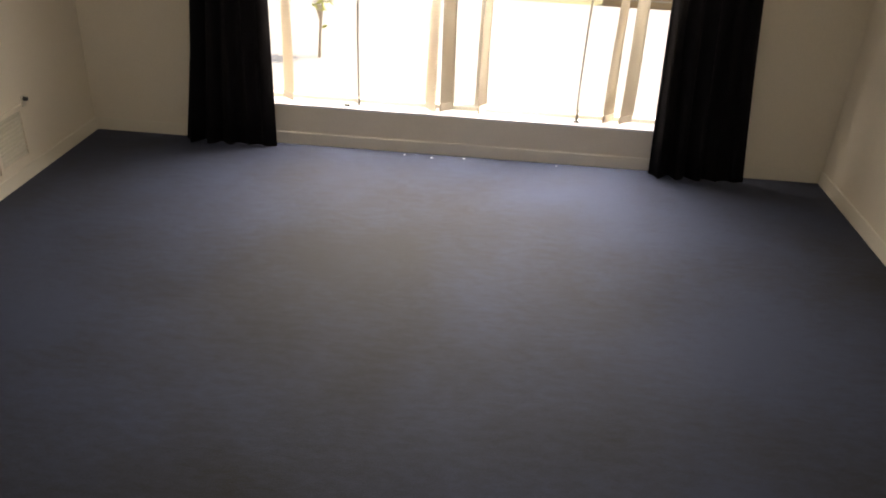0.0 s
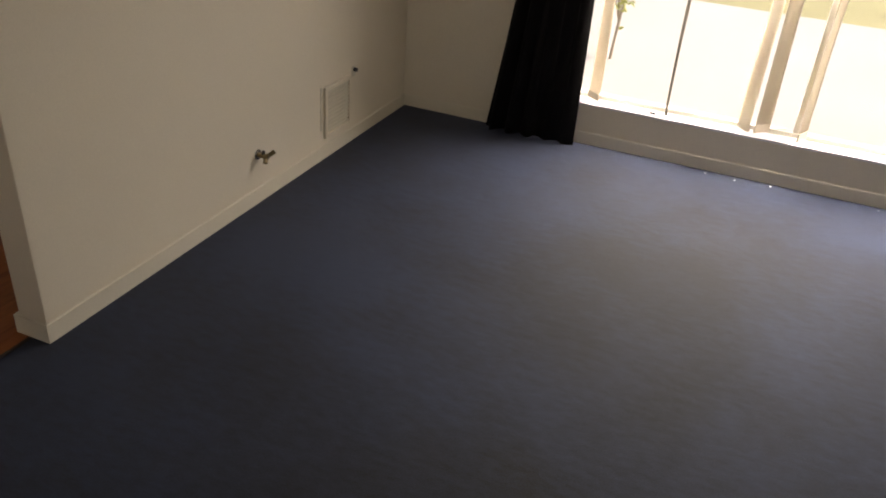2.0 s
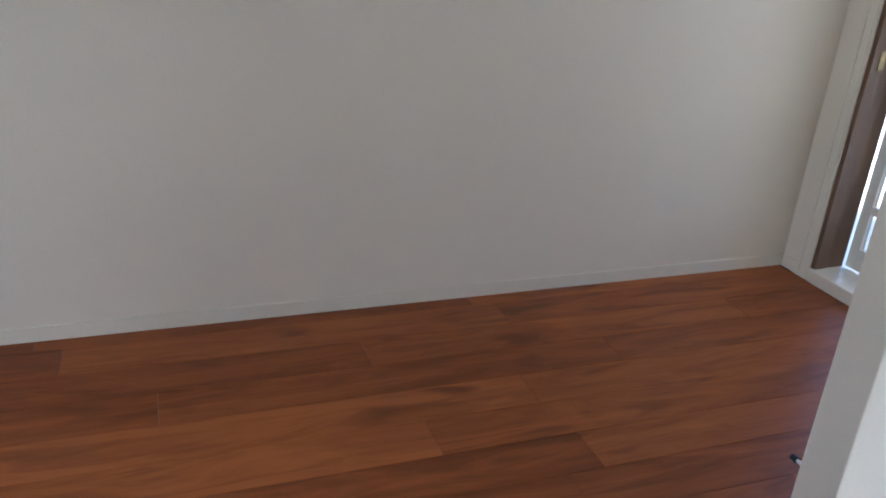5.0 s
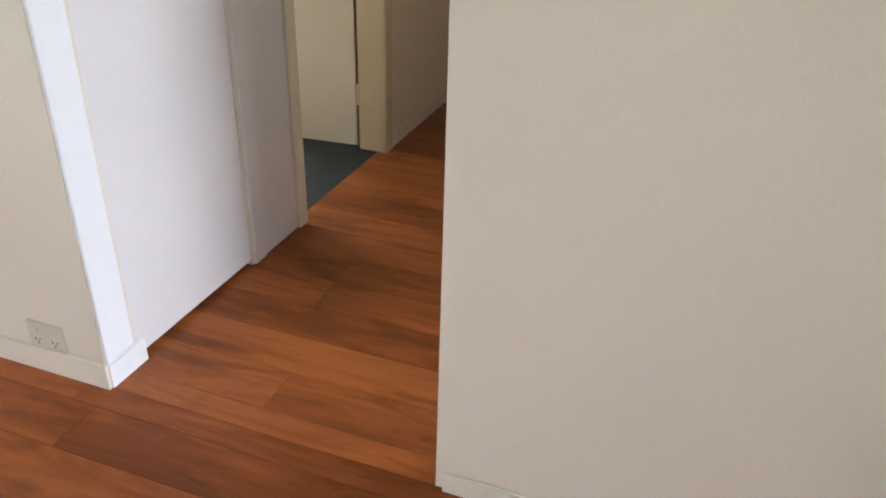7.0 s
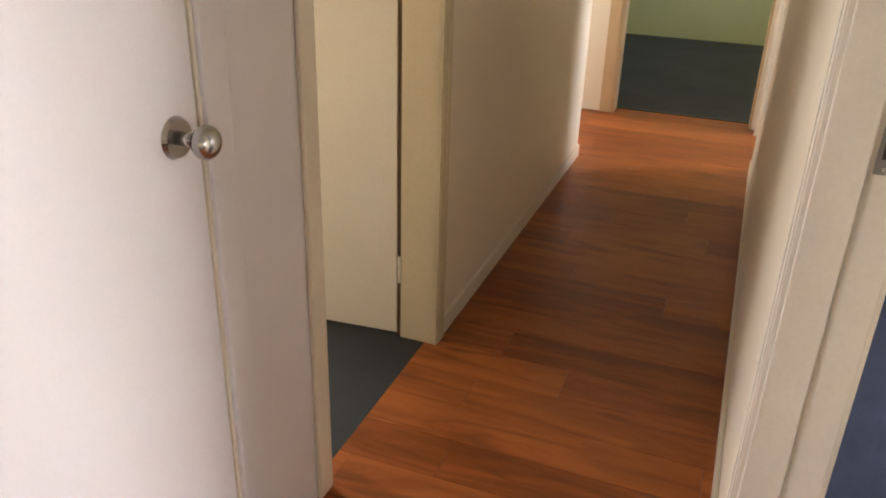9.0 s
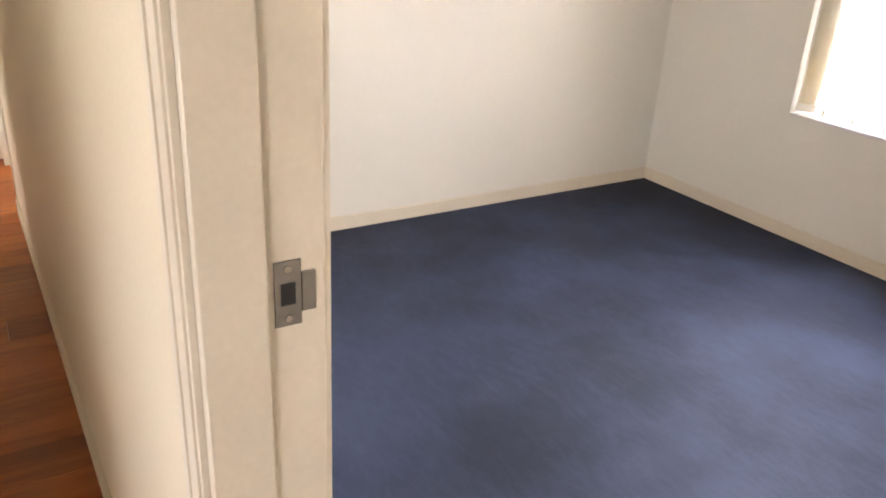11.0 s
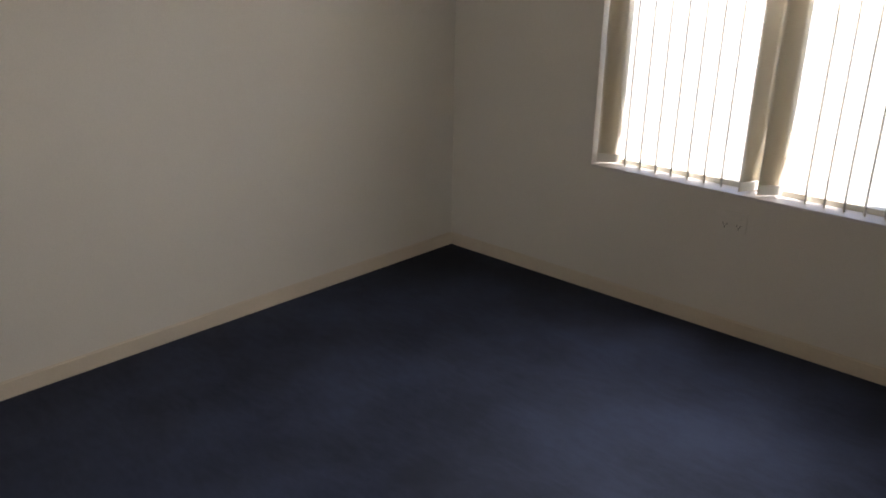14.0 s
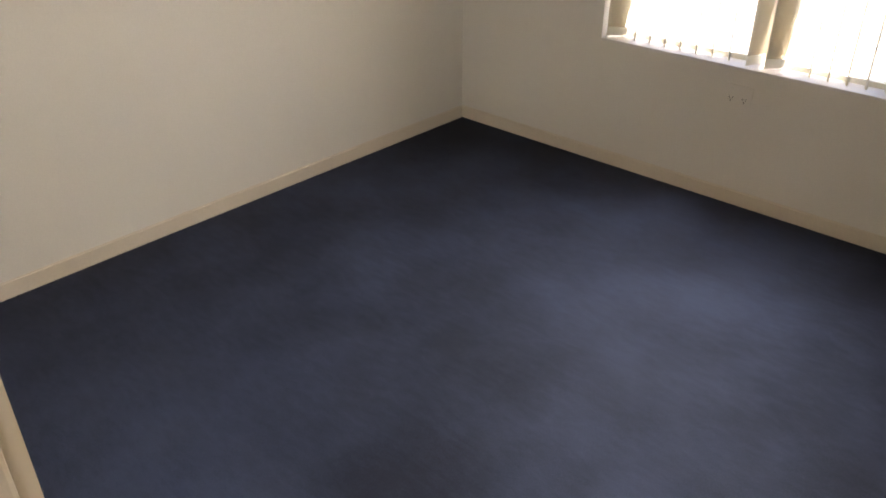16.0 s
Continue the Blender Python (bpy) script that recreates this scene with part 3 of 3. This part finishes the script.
part("outlet", b1, M_BRASS, tap)
b1 = bmesh.new()
tube(b1, (W + 0.027, TY, TZ + 0.008), (W + 0.027, TY, TZ + 0.022), 0.008, 0.006)
part("lever", b1, M_BLACK, tap)

sock = thing("aerial_socket", W, 5.008, 0.32, "small dark aerial socket on the cream wall", "socket")
part("plate", boxes((W, W + 0.006, 4.992, 5.024, 0.318, 0.368), bevel=0.002), M_BEIGE, sock)
b1 = bmesh.new()
tube(b1, (W + 0.006, 5.008, 0.352), (W + 0.022, 5.008, 0.352), 0.010, 0.009)
part("pin", b1, M_BLACK, sock)

sw = thing("light_switch", W, 3.29, 1.1, "white plastic switch plate with two rockers", "switch")
part("plate", boxes((W, W + 0.008, 3.254, 3.327, 1.10, 1.215), bevel=0.003), M_PLASTIC, sw)
for z in (1.135, 1.178):
    part("rocker", boxes((W + 0.008, W + 0.014, 3.279, 3.301, z - 0.012, z + 0.012), bevel=0.002), M_WHITE, sw)


# ---- power outlets ----
def outlet(x, y, z, turn, label, mat):
    """A double outlet plate that faces +x before it is turned."""
    o = thing("power_outlet", 0, 0, 0, label, "power outlet")
    part("plate", boxes((0, 0.009, -0.0575, 0.0575, -0.041, 0.041), bevel=0.003), mat, o)
    for dy in (-0.028, 0.028):
        part("rocker", boxes((0.009, 0.013, dy - 0.008, dy + 0.008, 0.012, 0.028), bevel=0.0015), mat, o)
        for k, a in ((-0.007, 30), (0.007, -30), (0.0, 0)):
            sb = boxes((0.0088, 0.0098, -0.0012, 0.0012, -0.005, 0.005))
            bmesh.ops.transform(sb, matrix=Matrix.Translation((0, dy + k, -0.012 - (0.012 if a == 0 else 0))) @ Matrix.Rotation(radians(a), 4, 'X'), verts=sb.verts[:])
            part("slot", sb, M_BLACK, o)
    o.matrix_basis = pose(x, y, z, 0, 0, turn)
    return o


outlet(0.0, -0.172, 0.118, 0, "beige double power outlet just above the skirting", M_BEIGE)
outlet(-1.797, 4.066, 0.469, -90, "off-white double power outlet below the bedroom window", M_WALL_BED)


# ---- doors ----
def lever_knob(parent, x, y, z):
    """A round steel knob on a rose, facing +y."""
    b = bmesh.new()
    tube(b, (x, y, z), (x, y + 0.008, z), 0.034, 0.030, 32)
    rose = part("rose", b, M_CHROME, parent, "brushed steel rose", smooth=False)
    b = bmesh.new()
    tube(b, (x, y + 0.008, z), (x, y + 0.038, z), 0.011, 0.011, 20)
    part("stem", b, M_CHROME, parent, smooth=True)
    b = bmesh.new()
    bmesh.ops.create_uvsphere(b, u_segments=28, v_segments=16, radius=0.027)
    bmesh.ops.transform(b, matrix=Matrix.Translation((x, y + 0.056, z)) @ Matrix.Diagonal((1, 0.82, 1, 1)), verts=b.verts[:])
    part("knob", b, M_CHROME, parent, "round brushed steel door knob", smooth=True)


cup = tagged(new("door_1"), "closed white cupboard door with a steel knob", "door", kind="structure")
part("leaf", boxes((-0.680, -0.116, -0.035, 0.001, 0.020, 2.04), bevel=0.002), M_WHITE, cup)
lever_knob(cup, -0.625, 0.001, 1.015)

door2 = tagged(new("door_2"), "flush cream door standing open into the side room", "door", kind="structure")
lb = boxes((-0.036, 0.0, -0.70, -0.006, 0.012, 2.03), bevel=0.002)
bmesh.ops.transform(lb, matrix=pose(-1.750, -0.125, 0, 0, 0, 5), verts=lb.verts[:])
part("leaf", lb, M_TRIM, door2)
# Strip added to darken the hinge gap and stop light leaking through it.
part("hinge_gap_strip", boxes((-1.784, -1.758, -0.133, -0.1155, 0.0, 2.04)), M_TIMBER, door2, "brown strip added for the dark gap along the hinge edge")
for z in (0.25, 1.8):
    hb = bmesh.new()
    tube(hb, (-1.744, -0.118, z - 0.045), (-1.744, -0.118, z + 0.045), 0.006)
    part("hinge", hb, M_TRIM, door2)

J = -0.83
strike = thing("strike_plate", J, 1.0, 1.03, "steel strike plate on the cream door jamb", "strike plate")
part("plate", boxes((J - 0.0002, J + 0.002, 0.984, 1.010, 1.043, 1.109), bevel=0.0006), M_STEEL, strike)
part("lip", boxes((J - 0.0002, J + 0.003, 1.010, 1.024, 1.056, 1.096), bevel=0.0008), M_STEEL, strike)
part("latch_hole", boxes((J + 0.001, J + 0.0026, 0.990, 1.004, 1.065, 1.087)), M_BLACK, strike)
for z in (1.051, 1.101):
    b1 = bmesh.new()
    tube(b1, (J + 0.001, 0.997, z), (J + 0.003, 0.997, z), 0.004, 0.0035, 12)
    part("screw", b1, M_CHROME, strike)

# front doorway: threshold, brown jamb fittings and an aluminium screen door
front = tagged(new("door_3"), "aluminium screen door closing the open front doorway", "door", kind="structure")
part("threshold", boxes((0.16, 1.03, 4.234, 4.41, 0.0, 0.055), bevel=0.006), M_TRIM, front, "cream painted timber threshold")
for n, r in (("stile", (0.178, 0.225, 4.41, 4.435, 0.06, 2.04)), ("stile", (0.965, 1.012, 4.41, 4.435, 0.06, 2.04)), ("rail", (0.225, 0.965, 4.41, 4.435, 0.06, 0.15)),
             ("rail", (0.225, 0.965, 4.41, 4.435, 0.30, 0.335)), ("rail", (0.225, 0.965, 4.41, 4.435, 1.0, 1.05)), ("rail", (0.225, 0.965, 4.41, 4.435, 1.98, 2.04))):
    part(n, boxes(r, bevel=0.003), M_ALU, front)
gl = part("pane", boxes((0.225, 0.965, 4.420, 4.425, 0.15, 1.98)), M_GLASS, front)
gl.visible_shadow = False
part("latch_plate", boxes((0.180, 0.184, 4.279, 4.304, 0.86, 0.93), bevel=0.001), M_BRASS, front, "tarnished brass latch plate")

stop = thing("door_stop", 1.312, 3.19, 0.13, "small white door stop with a black rubber tip", "door stop")
b1 = bmesh.new()
tube(b1, (1.312, 3.19, 0.13), (1.237, 3.19, 0.13), 0.005, 0.005)
part("stem", b1, M_PLASTIC, stop)
b1 = bmesh.new()
tube(b1, (1.237, 3.19, 0.13), (1.219, 3.19, 0.13), 0.009, 0.008)
part("buffer", b1, M_BLACK, stop)

# ---- clips on the sill ----
for x in (2.762, 3.939):
    clip = tagged(mesh_object("blind_clip", boxes((x - 0.014, x + 0.014, 5.635, 5.643, 0.212, 0.218), (x + 0.008, x + 0.014, 5.628, 5.635, 0.212, 0.222), bevel=0.001), M_BLACK),
                  "small dark plastic blind clip lying on the white sill", "clip", "clips on the sill")

# ---- paper scraps by the window ----
rnd = random.Random(4)
for x, y, s in ((3.385, 5.555, 0.008), (3.08, 5.545, 0.006), (3.22, 5.535, 0.006), (3.86, 5.55, 0.004), (3.14, 5.565, 0.004)):
    bm = bmesh.new()
    bmesh.ops.create_icosphere(bm, subdivisions=1, radius=s)
    for v in bm.verts:
        v.co *= 0.7 + 0.6 * rnd.random()
        v.co.z = abs(v.co.z) * 0.6
    scrap = mesh_object("paper_scrap", bm, M_CRUMB)
    scrap.location = (x, y, 0.001)
    tagged(scrap, "tiny crumpled white paper scrap on the carpet", "scrap", "scraps by the window")

# ---- outside ----
ground = setting("ground", boxes((-400, 400, -400, 400, -0.40, -0.15)), M_GRASS, "dry lawn around the house", "ground")
setting("pavement", boxes((-380.0, 1.6, 4.27, 390.0, -0.30, -0.13), (1.6, 380.0, 4.27, 10.35, -0.30, -0.13)), M_CONCRETE, "pale concrete paving outside the windows", "paving")
gw = thing("garden_wall", 5.05, 10.5, -0.15, "short low brown brick garden edging beyond the paving", "garden wall")
for i in range(4):
    for j in range(2):
        x = 4.58 + i * 0.24 + (0.12 if j % 2 else 0)
        part("brick", boxes((x, x + 0.23, 10.45, 10.56, -0.15 + j * 0.085, -0.15 + j * 0.085 + 0.076), bevel=0.003), M_BRICK, gw)
part("mortar", boxes((4.60, 5.62, 10.457, 10.553, -0.155, 0.01)), M_CONCRETE, gw)


def shrub(x, y, h, seed):
    """A small shrub: a forked stem and loose single leaves."""
    r = random.Random(seed)
    p = thing("shrub", x, y, -0.13, "small yellow-green leafy shrub standing on the paving", "shrub")
    b = bmesh.new()
    tube(b, (x, y, -0.14), (x + 0.02, y, -0.14 + h * 0.55), 0.012, 0.008, 10)
    tips = []
    for i in range(7):
        a = i * 0.9 + r.random()
        q = (x + 0.06 * math.cos(a), y + 0.06 * math.sin(a), -0.14 + h * (0.75 + 0.4 * r.random()))
        tube(b, (x + 0.02, y, -0.14 + h * (0.35 + 0.03 * i)), q, 0.005, 0.002, 8)
        tips.append(q)
    part("trunk", b, M_BARK, p)
    b = bmesh.new()
    for i in range(170):
        q = Vector(r.choice(tips)) + Vector((r.gauss(0, 0.032), r.gauss(0, 0.032), r.gauss(0.0, 0.07)))
        m = Matrix.Translation(q) @ Euler((r.random() * 6, r.random() * 6, r.random() * 6)).to_matrix().to_4x4()
        s = 0.02 + 0.018 * r.random()
        vs = [b.verts.new(m @ Vector(c)) for c in ((0, -s, 0), (s * 0.4, 0, 0.006), (0, s, 0), (-s * 0.4, 0, 0.006))]
        b.faces.new(vs)
    part("crown", b, M_LEAF, p)


shrub(2.15, 7.70, 0.62, 2)
